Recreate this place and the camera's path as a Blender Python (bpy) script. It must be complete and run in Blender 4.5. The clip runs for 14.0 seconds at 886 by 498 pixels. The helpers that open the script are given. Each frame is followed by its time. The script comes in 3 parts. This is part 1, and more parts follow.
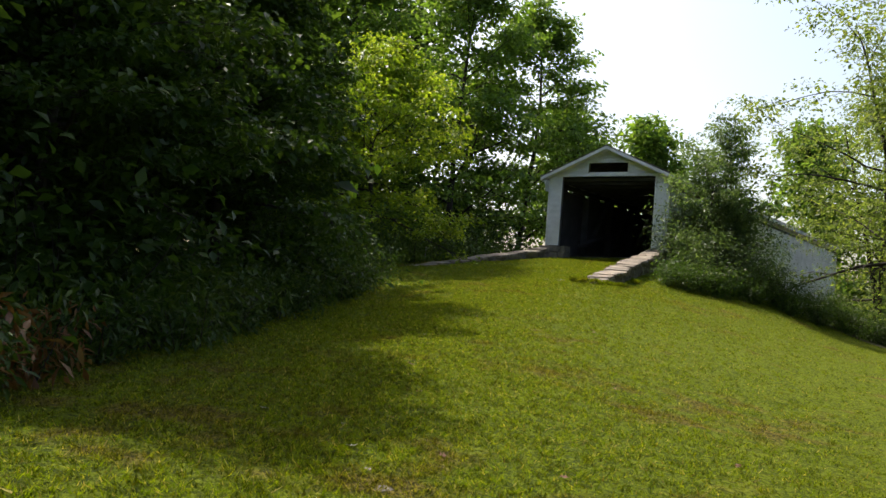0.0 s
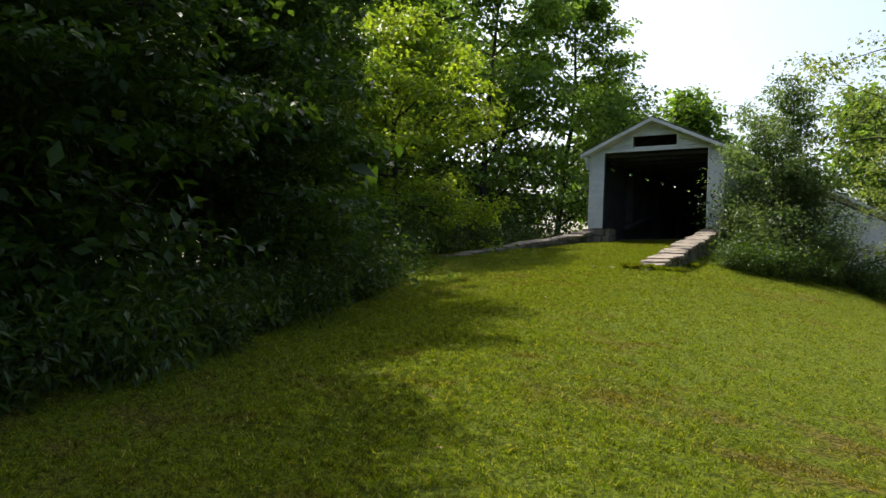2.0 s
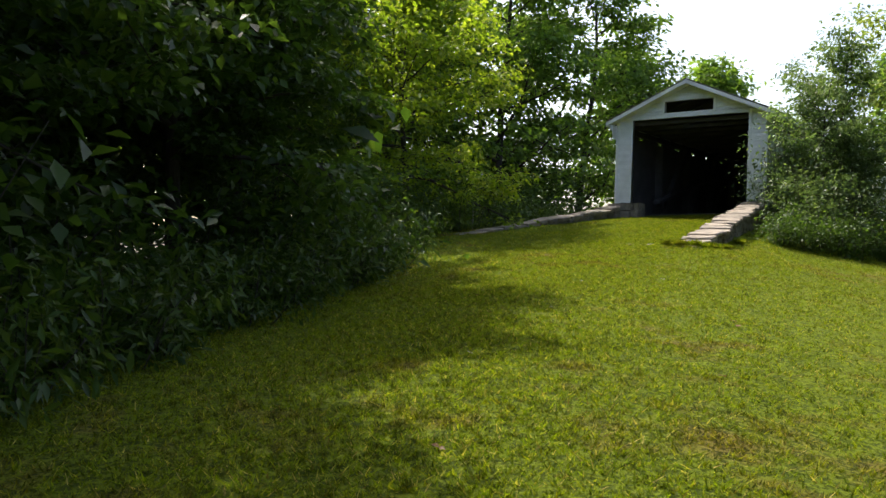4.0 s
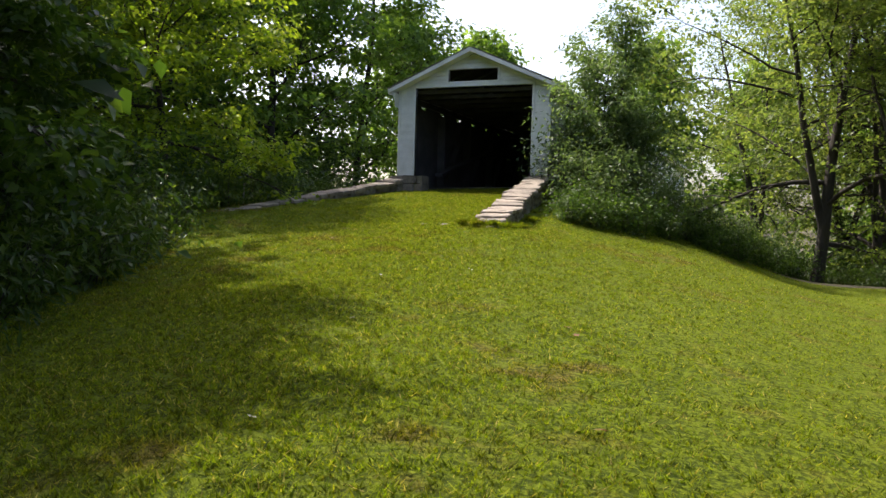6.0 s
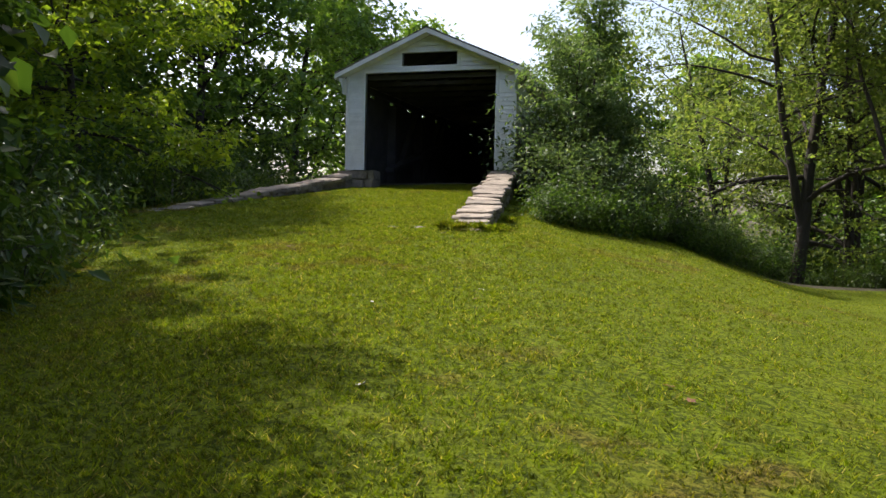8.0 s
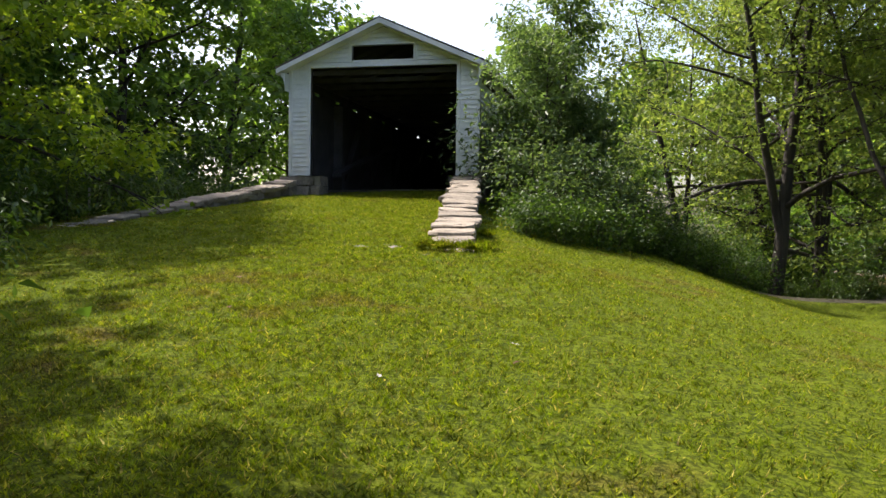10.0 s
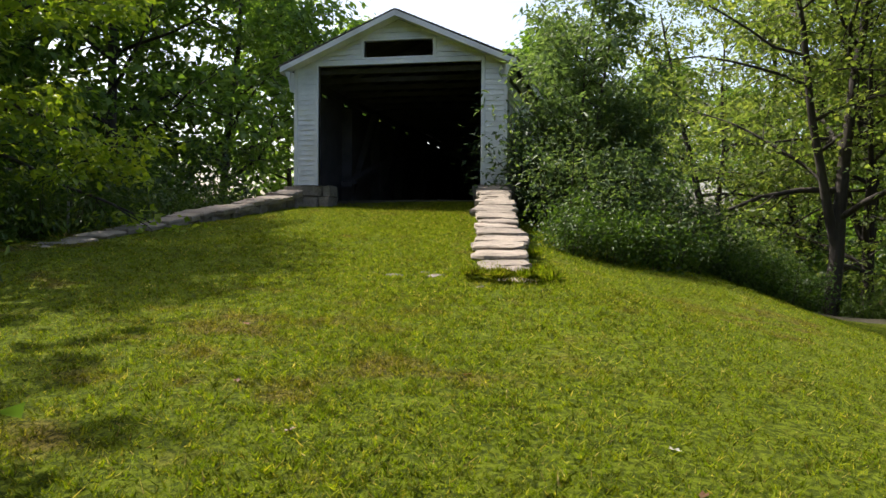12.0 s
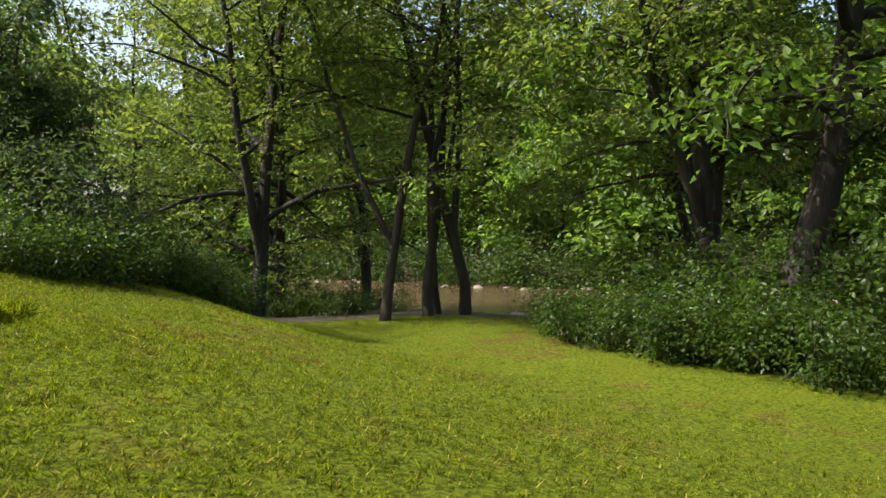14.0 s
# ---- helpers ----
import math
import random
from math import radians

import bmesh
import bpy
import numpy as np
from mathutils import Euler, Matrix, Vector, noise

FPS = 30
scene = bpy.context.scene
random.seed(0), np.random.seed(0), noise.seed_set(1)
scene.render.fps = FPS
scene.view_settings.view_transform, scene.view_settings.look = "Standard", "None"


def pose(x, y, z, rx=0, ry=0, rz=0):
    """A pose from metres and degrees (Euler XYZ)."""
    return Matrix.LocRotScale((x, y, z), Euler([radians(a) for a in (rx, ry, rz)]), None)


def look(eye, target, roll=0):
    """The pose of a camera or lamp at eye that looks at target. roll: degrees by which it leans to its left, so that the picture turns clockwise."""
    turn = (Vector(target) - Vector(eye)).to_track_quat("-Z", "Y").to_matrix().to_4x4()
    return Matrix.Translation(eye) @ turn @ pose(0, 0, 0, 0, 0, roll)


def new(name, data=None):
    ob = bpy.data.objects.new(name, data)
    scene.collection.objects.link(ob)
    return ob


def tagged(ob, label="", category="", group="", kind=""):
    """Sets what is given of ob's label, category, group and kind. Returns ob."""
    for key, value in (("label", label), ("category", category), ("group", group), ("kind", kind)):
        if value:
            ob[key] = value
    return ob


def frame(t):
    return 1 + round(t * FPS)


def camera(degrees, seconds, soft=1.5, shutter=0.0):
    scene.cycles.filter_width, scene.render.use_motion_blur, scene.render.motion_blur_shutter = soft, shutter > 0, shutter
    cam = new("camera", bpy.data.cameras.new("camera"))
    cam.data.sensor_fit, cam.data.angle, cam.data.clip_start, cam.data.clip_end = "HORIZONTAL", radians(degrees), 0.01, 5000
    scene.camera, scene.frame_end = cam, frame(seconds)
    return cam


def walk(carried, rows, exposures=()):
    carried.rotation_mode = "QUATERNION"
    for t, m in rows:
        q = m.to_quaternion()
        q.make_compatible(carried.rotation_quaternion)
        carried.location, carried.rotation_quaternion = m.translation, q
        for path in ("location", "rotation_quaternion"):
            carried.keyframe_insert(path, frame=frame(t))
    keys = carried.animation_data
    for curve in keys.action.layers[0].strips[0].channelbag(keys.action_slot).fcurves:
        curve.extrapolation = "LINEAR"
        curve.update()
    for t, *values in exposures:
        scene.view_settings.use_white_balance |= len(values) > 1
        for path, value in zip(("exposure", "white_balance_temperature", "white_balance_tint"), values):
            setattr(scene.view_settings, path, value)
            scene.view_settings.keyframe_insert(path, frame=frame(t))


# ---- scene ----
cam = camera(55.9, 14.0)
PATH = [
    (0, (14.473, -32.82, -1.365), (13.337, -31.176, -1.284), 4.3),
    (0.5, (14.171, -32.242, -1.309), (12.991, -30.628, -1.235), 5.2),
    (1, (13.775, -31.659, -1.269), (12.569, -30.065, -1.212), 2.8),
    (1.5, (13.42, -31.093, -1.278), (12.21, -29.502, -1.23), 2.9),
    (2, (12.986, -30.504, -1.264), (11.78, -28.909, -1.214), 2.2),
    (2.5, (12.596, -29.904, -1.29), (11.39, -28.308, -1.272), 2.2),
    (3, (12.126, -29.357, -1.28), (10.911, -27.768, -1.276), 1.7),
    (3.2, (11.968, -29.137, -1.288), (10.727, -27.568, -1.281), 1.8),
    (5.3, (10.495, -27.279, -1.109), (9.437, -25.583, -1.168), 1.1),
    (5.5, (10.361, -27.091, -1.06), (9.416, -25.33, -1.144), 1.0),
    (6, (9.999, -26.588, -1.019), (9.238, -24.739, -1.079), 1.5),
    (6.5, (9.602, -26.025, -1.015), (8.979, -24.125, -1.064), 2.2),
    (7, (9.13, -25.5, -0.978), (8.525, -23.596, -1.07), 2.0),
    (7.5, (8.666, -24.949, -0.939), (8.067, -23.043, -1.037), 2.1),
    (7.7, (8.481, -24.719, -0.931), (7.885, -22.812, -1.008), 1.6),
    (9.8, (6.931, -22.42, -0.704), (6.326, -20.514, -0.751), 0.4),
    (10, (6.806, -22.235, -0.694), (6.364, -20.285, -0.752), 0.7),
    (10.5, (6.553, -21.705, -0.657), (6.222, -19.732, -0.652), -0.3),
    (11, (6.255, -21.166, -0.605), (5.879, -19.201, -0.611), -0.0),
    (11.5, (5.957, -20.651, -0.561), (5.587, -18.686, -0.6), -0.1),
    (12, (5.65, -20.14, -0.503), (5.216, -18.188, -0.545), 0.5),
    (12.5, (5.321, -19.665, -0.472), (4.865, -17.719, -0.529), 1.2),
    (13, (4.987, -19.149, -0.423), (4.562, -17.195, -0.488), 1.7),
    (13.3, (4.821, -18.912, -0.364), (4.75, -16.915, -0.448), -0.6),
    (13.4, (4.782, -18.842, -0.353), (4.959, -16.85, -0.397), 1.1),
    (13.5, (4.76, -18.778, -0.337), (5.163, -16.82, -0.385), 1.0),
    (13.6, (4.746, -18.723, -0.328), (5.371, -16.824, -0.396), 0.9),
    (14, (4.616, -18.538, -0.332), (5.564, -16.777, -0.374), 0.1),
]
EXPOSURES = [(0.0, 0.8, 6750, 11), (3.0, 0.88, 6550, 10), (5.5, 1.5, 6550, 14), (6.0, 1.17, 6550, 15), (6.6, 1.02, 6450, 15), (7.7, 1.02, 6450, 15), (9.8, 1.27, 6550, 14), (10.8, 1.15, 6550, 14), (11.5, 0.82, 6550, 13), (12.0, 1.1, 6550, 13), (12.4, 1.22, 6550, 13), (13.0, 1.2, 6550, 13), (14.0, 1.12, 6550, 13)]
walk(cam, [(t, look(eye, target, roll)) for t, eye, target, roll in PATH], EXPOSURES)

# ---- light ----
SUN_EL, SUN_AZ = radians(52), radians(70)          # height, and turn from +y towards -x
sun_dir = Vector((-math.sin(SUN_AZ) * math.cos(SUN_EL), math.cos(SUN_AZ) * math.cos(SUN_EL), math.sin(SUN_EL)))
world = bpy.data.worlds.new("world")
scene.world = world
world.use_nodes = True
wn = world.node_tree.nodes
sky = wn.new("ShaderNodeTexSky")
sky.sky_type, sky.sun_disc = "NISHITA", False
sky.sun_elevation, sky.sun_rotation = SUN_EL, -SUN_AZ
sky.dust_density, sky.air_density, sky.ozone_density = 4.0, 1.0, 0.5
wn["Background"].inputs["Strength"].default_value = 0.15
world.node_tree.links.new(sky.outputs[0], wn["Background"].inputs["Color"])
sun = new("sun", bpy.data.lights.new("sun", "SUN"))
sun.data.energy, sun.data.angle, sun.data.color = 3.6, radians(0.6), (1.0, 0.95, 0.85)
sun.matrix_world = look(sun_dir * 60, (0, 0, 0))


# ---- materials ----
def material(name):
    m = bpy.data.materials.new(name)
    m.use_nodes = True
    nt = m.node_tree
    return m, nt.nodes, nt.links, nt.nodes["Principled BSDF"]


def ramp(nodes, stops):
    r = nodes.new("ShaderNodeValToRGB")
    el = r.color_ramp.elements
    while len(el) < len(stops):
        el.new(0.5)
    for e, (p, c) in zip(el, stops):
        e.position, e.color = p, (*c, 1)
    return r


def noise_node(nodes, links, scale, detail=4.0, coord=None, stretch=None):
    n = nodes.new("ShaderNodeTexNoise")
    n.inputs["Scale"].default_value, n.inputs["Detail"].default_value = scale, detail
    if coord is not None:
        if stretch:
            mp = nodes.new("ShaderNodeMapping")
            mp.inputs["Scale"].default_value = stretch
            links.new(coord, mp.inputs["Vector"])
            coord = mp.outputs[0]
        links.new(coord, n.inputs["Vector"])
    return n


def mix_rgb(nodes, links, fac, a, b, blend="MIX"):
    m = nodes.new("ShaderNodeMix")
    m.data_type, m.blend_type = "RGBA", blend
    for socket, v in ((m.inputs[0], fac), (m.inputs[6], a), (m.inputs[7], b)):
        if isinstance(v, (int, float)):
            socket.default_value = v
        elif isinstance(v, tuple):
            socket.default_value = (*v, 1)
        else:
            links.new(v, socket)
    return m.outputs[2]


def bump(nodes, links, bsdf, height, strength, distance=0.02):
    b = nodes.new("ShaderNodeBump")
    b.inputs["Strength"].default_value, b.inputs["Distance"].default_value = strength, distance
    links.new(height, b.inputs["Height"])
    links.new(b.outputs[0], bsdf.inputs["Normal"])


def surface(name, dark, light, scale, fine, rough=0.85, relief=0.4, dist=0.01, stretch=None, per_object=0.0, stain=None):
    """A rough surface with blotches, grain and relief; per_object varies its pieces."""
    m, n, l, b = material(name)
    co = n.new("ShaderNodeTexCoord").outputs["Object"]
    if per_object:
        geo = n.new("ShaderNodeNewGeometry")
        co = geo.outputs["Position"]
    big = noise_node(n, l, scale, 5, co, stretch)
    small = noise_node(n, l, fine, 6, co, stretch)
    col = mix_rgb(n, l, 0.45, ramp_out(n, l, big.outputs[0], dark, light), ramp_out(n, l, small.outputs[0], dark, light))
    if stain:
        st = noise_node(n, l, scale * 0.6, 6, co)
        f = ramp(n, [(0.5, (0, 0, 0)), (0.68, (1, 1, 1))])
        l.new(st.outputs[0], f.inputs[0])
        col = mix_rgb(n, l, f.outputs[0], col, stain)
    if per_object:
        info = n.new("ShaderNodeObjectInfo")
        hs = n.new("ShaderNodeHueSaturation")
        mr = n.new("ShaderNodeMapRange")
        mr.inputs[3].default_value, mr.inputs[4].default_value = 1 - per_object, 1 + per_object
        l.new(info.outputs["Random"], mr.inputs[0])
        l.new(mr.outputs[0], hs.inputs["Value"])
        l.new(col, hs.inputs["Color"])
        col = hs.outputs[0]
    l.new(col, b.inputs["Base Color"])
    b.inputs["Roughness"].default_value = rough
    bump(n, l, b, small.outputs[0], relief, dist)
    return m


def ramp_out(nodes, links, fac, a, b):
    r = ramp(nodes, [(0.3, a), (0.7, b)])
    links.new(fac, r.inputs[0])
    return r.outputs[0]


def leaf_material(name, a, b, c, glow=0.45, rough=0.42):
    """Leaf: every blade its own shade, part of the light passing through."""
    m, n, l, p = material(name)
    geo = n.new("ShaderNodeNewGeometry")
    r = ramp(n, [(0.0, a), (0.55, b), (1.0, c)])
    l.new(geo.outputs["Random Per Island"], r.inputs[0])
    big = noise_node(n, l, 0.6, 3, geo.outputs["Position"])
    shade = ramp(n, [(0.3, (0.7, 0.75, 0.7)), (0.7, (1.15, 1.1, 0.95))])
    l.new(big.outputs[0], shade.inputs[0])
    col = mix_rgb(n, l, 1.0, r.outputs[0], shade.outputs[0], "MULTIPLY")
    l.new(col, p.inputs["Base Color"])
    p.inputs["Roughness"].default_value = rough
    p.inputs["Specular IOR Level"].default_value = 0.3
    tr = n.new("ShaderNodeBsdfTranslucent")
    warm = mix_rgb(n, l, 1.0, col, (1.45, 1.4, 0.65), "MULTIPLY")
    l.new(warm, tr.inputs["Color"])
    ms = n.new("ShaderNodeMixShader")
    ms.inputs[0].default_value = glow
    l.new(p.outputs[0], ms.inputs[1])
    l.new(tr.outputs[0], ms.inputs[2])
    l.new(ms.outputs[0], n["Material Output"].inputs["Surface"])
    return m


def sharp(nodes, links, fac, a, b):
    r = ramp(nodes, [(0.44, a), (0.56, b)])
    links.new(fac, r.inputs[0])
    return r.outputs[0]


def worn_patches(n, l, co):
    """Where the turf is worn: 0 to 1."""
    big = noise_node(n, l, 0.3, 4, co)
    mid = noise_node(n, l, 1.7, 6, co)
    mul = n.new("ShaderNodeMath")
    mul.operation = "MULTIPLY"
    l.new(big.outputs[0], mul.inputs[0])
    l.new(mid.outputs[0], mul.inputs[1])
    f = ramp(n, [(0.285, (0, 0, 0)), (0.39, (1, 1, 1))])
    l.new(mul.outputs[0], f.inputs[0])
    return f.outputs[0], mid


def ground_material():
    m, n, l, b = material("lawn_turf")
    co = n.new("ShaderNodeNewGeometry").outputs["Position"]
    worn, mid = worn_patches(n, l, co)
    fine = noise_node(n, l, 20, 9, co)
    fine.inputs["Roughness"].default_value = 0.72
    grass = ramp(n, [(0.3, (0.068, 0.1, 0.005)), (0.55, (0.11, 0.145, 0.008)), (0.75, (0.155, 0.165, 0.012))])
    l.new(mid.outputs[0], grass.inputs[0])
    g2 = mix_rgb(n, l, 0.6, grass.outputs[0], sharp(n, l, fine.outputs[0], (0.018, 0.03, 0.003), (0.18, 0.225, 0.01)))
    soil = sharp(n, l, fine.outputs[0], (0.025, 0.015, 0.004), (0.2, 0.125, 0.04))
    half = n.new("ShaderNodeMath")
    half.operation = "MULTIPLY"
    half.inputs[1].default_value = 0.65
    l.new(worn, half.inputs[0])
    l.new(mix_rgb(n, l, half.outputs[0], g2, soil), b.inputs["Base Color"])
    b.inputs["Roughness"].default_value = 0.95
    b.inputs["Specular IOR Level"].default_value = 0.1
    bump(n, l, b, fine.outputs[0], 1.0, 0.05)
    return m


def blade_material():
    m, n, l, b = material("grass_blades")
    geo = n.new("ShaderNodeNewGeometry")
    worn, mid = worn_patches(n, l, geo.outputs["Position"])
    r = ramp(n, [(0.0, (0.06, 0.095, 0.006)), (0.6, (0.137, 0.185, 0.009)), (0.9, (0.2, 0.22, 0.016)), (1.0, (0.36, 0.3, 0.12))])
    l.new(geo.outputs["Random Per Island"], r.inputs[0])
    dry = ramp(n, [(0.0, (0.06, 0.05, 0.01)), (1.0, (0.2, 0.145, 0.04))])
    l.new(geo.outputs["Random Per Island"], dry.inputs[0])
    half = n.new("ShaderNodeMath")
    half.operation = "MULTIPLY"
    half.inputs[1].default_value = 0.6
    l.new(worn, half.inputs[0])
    col = mix_rgb(n, l, half.outputs[0], r.outputs[0], dry.outputs[0])
    tuft = noise_node(n, l, 13, 6, geo.outputs["Position"])
    tuft.inputs["Roughness"].default_value = 0.7
    col = mix_rgb(n, l, 1.0, col, sharp(n, l, tuft.outputs[0], (0.5, 0.47, 0.4), (1.45, 1.42, 1.2)), "MULTIPLY")
    l.new(col, b.inputs["Base Color"])
    b.inputs["Roughness"].default_value = 0.7
    b.inputs["Specular IOR Level"].default_value = 0.1
    tr = n.new("ShaderNodeBsdfTranslucent")
    l.new(mix_rgb(n, l, 1.0, col, (1.3, 1.35, 0.5), "MULTIPLY"), tr.inputs["Color"])
    ms = n.new("ShaderNodeMixShader")
    ms.inputs[0].default_value = 0.5
    l.new(b.outputs[0], ms.inputs[1])
    l.new(tr.outputs[0], ms.inputs[2])
    l.new(ms.outputs[0], n["Material Output"].inputs["Surface"])
    return m


M_GROUND = ground_material()
M_GRASS = blade_material()
M_WEED = leaf_material("weed_leaves", (0.03, 0.065, 0.01), (0.055, 0.105, 0.018), (0.1, 0.15, 0.03), 0.45)
# Leaf colour kept dark to carry the shade of wood and brush.
M_LEAF_SHADED = leaf_material("shade_darkened_leaves", (0.03, 0.065, 0.012), (0.05, 0.1, 0.018), (0.085, 0.145, 0.028), 0.5)
M_LEAF_MID = leaf_material("green_leaves", (0.07, 0.14, 0.025), (0.115, 0.21, 0.04), (0.18, 0.28, 0.06), 0.58)
M_LEAF_LIGHT = leaf_material("light_leaves", (0.085, 0.135, 0.038), (0.13, 0.19, 0.055), (0.2, 0.25, 0.08), 0.64)
M_LEAF_HANG = leaf_material("yellow_green_leaves", (0.13, 0.21, 0.018), (0.2, 0.3, 0.025), (0.29, 0.36, 0.05), 0.58)
M_LEAF_GREY = leaf_material("bluish_leaves", (0.075, 0.13, 0.055), (0.11, 0.18, 0.08), (0.17, 0.25, 0.11), 0.5)
# Darker version of the bluish leaf; the bushes' shaded side is in its colour.
M_LEAF_BUSH_SHADED = leaf_material("shaded_bush_leaves", (0.045, 0.085, 0.04), (0.075, 0.125, 0.055), (0.12, 0.175, 0.08), 0.5)
M_BARK = surface("bark", (0.016, 0.013, 0.01), (0.06, 0.05, 0.04), 3, 18, 0.95, 0.9, 0.03, (1, 1, 0.2))
M_PAINT = surface("white_paint", (0.62, 0.64, 0.63), (0.8, 0.81, 0.8), 1.2, 14, 0.6, 0.25, 0.004, (1, 1, 3), 0.05, (0.5, 0.52, 0.48))
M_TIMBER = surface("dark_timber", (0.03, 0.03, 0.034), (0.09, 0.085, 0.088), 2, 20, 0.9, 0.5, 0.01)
M_SHINGLE = surface("grey_shingles", (0.1, 0.09, 0.075), (0.25, 0.23, 0.2), 2, 25, 0.9, 0.6, 0.01)
M_STONE = surface("limestone", (0.14, 0.115, 0.088), (0.35, 0.295, 0.23), 2.5, 22, 0.9, 0.7, 0.015, None, 0.16, (0.2, 0.17, 0.13))
M_RUBBLE = surface("weathered_stone", (0.08, 0.07, 0.055), (0.27, 0.23, 0.18), 4, 20, 0.95, 0.8, 0.02, None, 0.2)
M_STEEL = surface("weathered_steel", (0.12, 0.13, 0.1), (0.3, 0.31, 0.26), 5, 40, 0.6, 0.3, 0.003)
M_MUD = surface("river_silt", (0.17, 0.11, 0.06), (0.36, 0.25, 0.15), 0.7, 9, 0.9, 0.5, 0.02)
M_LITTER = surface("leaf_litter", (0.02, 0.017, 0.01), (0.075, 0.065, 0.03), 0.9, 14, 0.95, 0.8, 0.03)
M_PALE = surface("pale_dry_leaf", (0.28, 0.26, 0.2), (0.45, 0.43, 0.35), 30, 90, 0.7, 0.3, 0.002)
M_DEAD = leaf_material("dead_leaves", (0.12, 0.05, 0.02), (0.22, 0.1, 0.04), (0.3, 0.17, 0.07), 0.3)


def water_material():
    m, n, l, b = material("muddy_water")
    co = n.new("ShaderNodeNewGeometry").outputs["Position"]
    nz = noise_node(n, l, 1.5, 4, co)
    rip = noise_node(n, l, 5, 4, co)
    l.new(ramp_out(n, l, nz.outputs[0], (0.06, 0.04, 0.022), (0.14, 0.09, 0.05)), b.inputs["Base Color"])
    b.inputs["Roughness"].default_value = 0.12
    bump(n, l, b, rip.outputs[0], 0.35, 0.05)
    return m


M_WATER = water_material()


# ---- building helpers ----
def mesh_from(name, verts, faces, mat, smooth=False):
    me = bpy.data.meshes.new(name)
    me.from_pydata([tuple(v) for v in verts], [], [tuple(f) for f in faces])
    me.materials.append(mat)
    if smooth:
        me.shade_smooth()
    return me


def part(name, bm, mat, parent=None, label="", smooth=False):
    me = bpy.data.meshes.new(name)
    bm.to_mesh(me)
    bm.free()
    me.materials.append(mat)
    if smooth:
        me.shade_smooth()
    ob = new(name, me)
    ob.parent = parent
    if label:
        ob["label"] = label
    return ob


def add_box(bm, x0, x1, y0, y1, z0, z1, bevel=0.0):
    m = Matrix.Translation(((x0 + x1) / 2, (y0 + y1) / 2, (z0 + z1) / 2)) @ Matrix.Diagonal((x1 - x0, y1 - y0, z1 - z0, 1))
    r = bmesh.ops.create_cube(bm, size=1, matrix=m)
    if bevel:
        es = list({e for v in r["verts"] for e in v.link_edges})
        bmesh.ops.bevel(bm, geom=es, offset=bevel, segments=1, affect="EDGES")


def box(x0, x1, y0, y1, z0, z1, bevel=0.0):
    bm = bmesh.new()
    add_box(bm, x0, x1, y0, y1, z0, z1, bevel)
    return bm


def beam(bm, a, b, w, h):
    """A square timber from a to b."""
    a, b = Vector(a), Vector(b)
    d = b - a
    q = d.to_track_quat("Z", "X").to_matrix().to_4x4()
    bmesh.ops.create_cube(bm, size=1, matrix=Matrix.Translation((a + b) / 2) @ q @ Matrix.Diagonal((w, h, d.length, 1)))


def smooth01(a, b, v):
    u = np.clip((np.asarray(v, float) - a) / (b - a), 0, 1)
    return u * u * (3 - 2 * u)


# ---- the lie of the land ----
def river_side(x, y):
    """Metres beyond the river's near shore."""
    return (5 * x + 3 * y - 141.5) / 5.83


def wall_x(y):
    """Centre line of the low wall on the road's eastern side."""
    return 2.42 - 0.173 * np.minimum(y, 0)


def height(x, y):
    x, y = np.asarray(x, float), np.asarray(y, float)
    yc, xc = np.clip(y, -45, 2.0), np.clip(x, -30, 40)
    p = 0.477 - 0.126 * xc + 0.122 * yc - 0.0171 * xc * xc - 0.0153 * xc * yc - 0.00124 * yc * yc
    side = x - wall_x(y)
    inside = np.where(y > -10.6, 1 - smooth01(-0.05, 0.25, side), 1 - smooth01(-1.0, 3.0, side)) * smooth01(-17, -12.5, y)
    p = p - 0.12 * smooth01(0.0, 0.5, side) * (1 - smooth01(2.0, 5.0, side)) * smooth01(-11, -8, y)
    p = p * (1 - inside) + (0.12 + 0.111 * yc) * inside
    p = p - 1.2 * smooth01(0.4, 3.0, -3.3 + 0.13 * np.clip(y, -14, 0) - x) * smooth01(-14, -11, y)
    low = -2.95 + 0.33 * smooth01(-22, -12, y)
    h = np.log(np.exp(3.5 * np.clip(p, -8, 3)) + np.exp(3.5 * low)) / 3.5
    h = h - 3.2 * smooth01(2.5, 9, y) * (1 - smooth01(9, 13, np.abs(x - 1))) * (1 - smooth01(34, 40, y))
    s = river_side(x, y)
    h = h - 1.75 * smooth01(-9.5, 0.5, s) + 4.5 * smooth01(17, 27, s)
    bumps = 0.05 * np.sin(x * 0.9 + 1.3 * np.sin(y * 0.5)) * np.sin(y * 0.8 + 0.7)
    return h + 0.6 * bumps


def lawn_left(y):
    """Where the brush begins on the road's western side."""
    return np.interp(y, [-45, -29, -26.4, -20.6, -17, -12, -9, 0], [13.0, 7.0, 5.9, 2.2, 0.6, -2.6, -4.6, -5.2])


def lawn_right(y):
    """Where the brush begins on the lawn's eastern side."""
    return np.interp(y, [-45, -20, -11, -7.5, -4.1, -1.0, 1.0, 2.4, 5, 9], [19, 17.0, 15.5, 14.7, 15.4, 17.0, 14.8, 12.8, 11.0, 10.2])


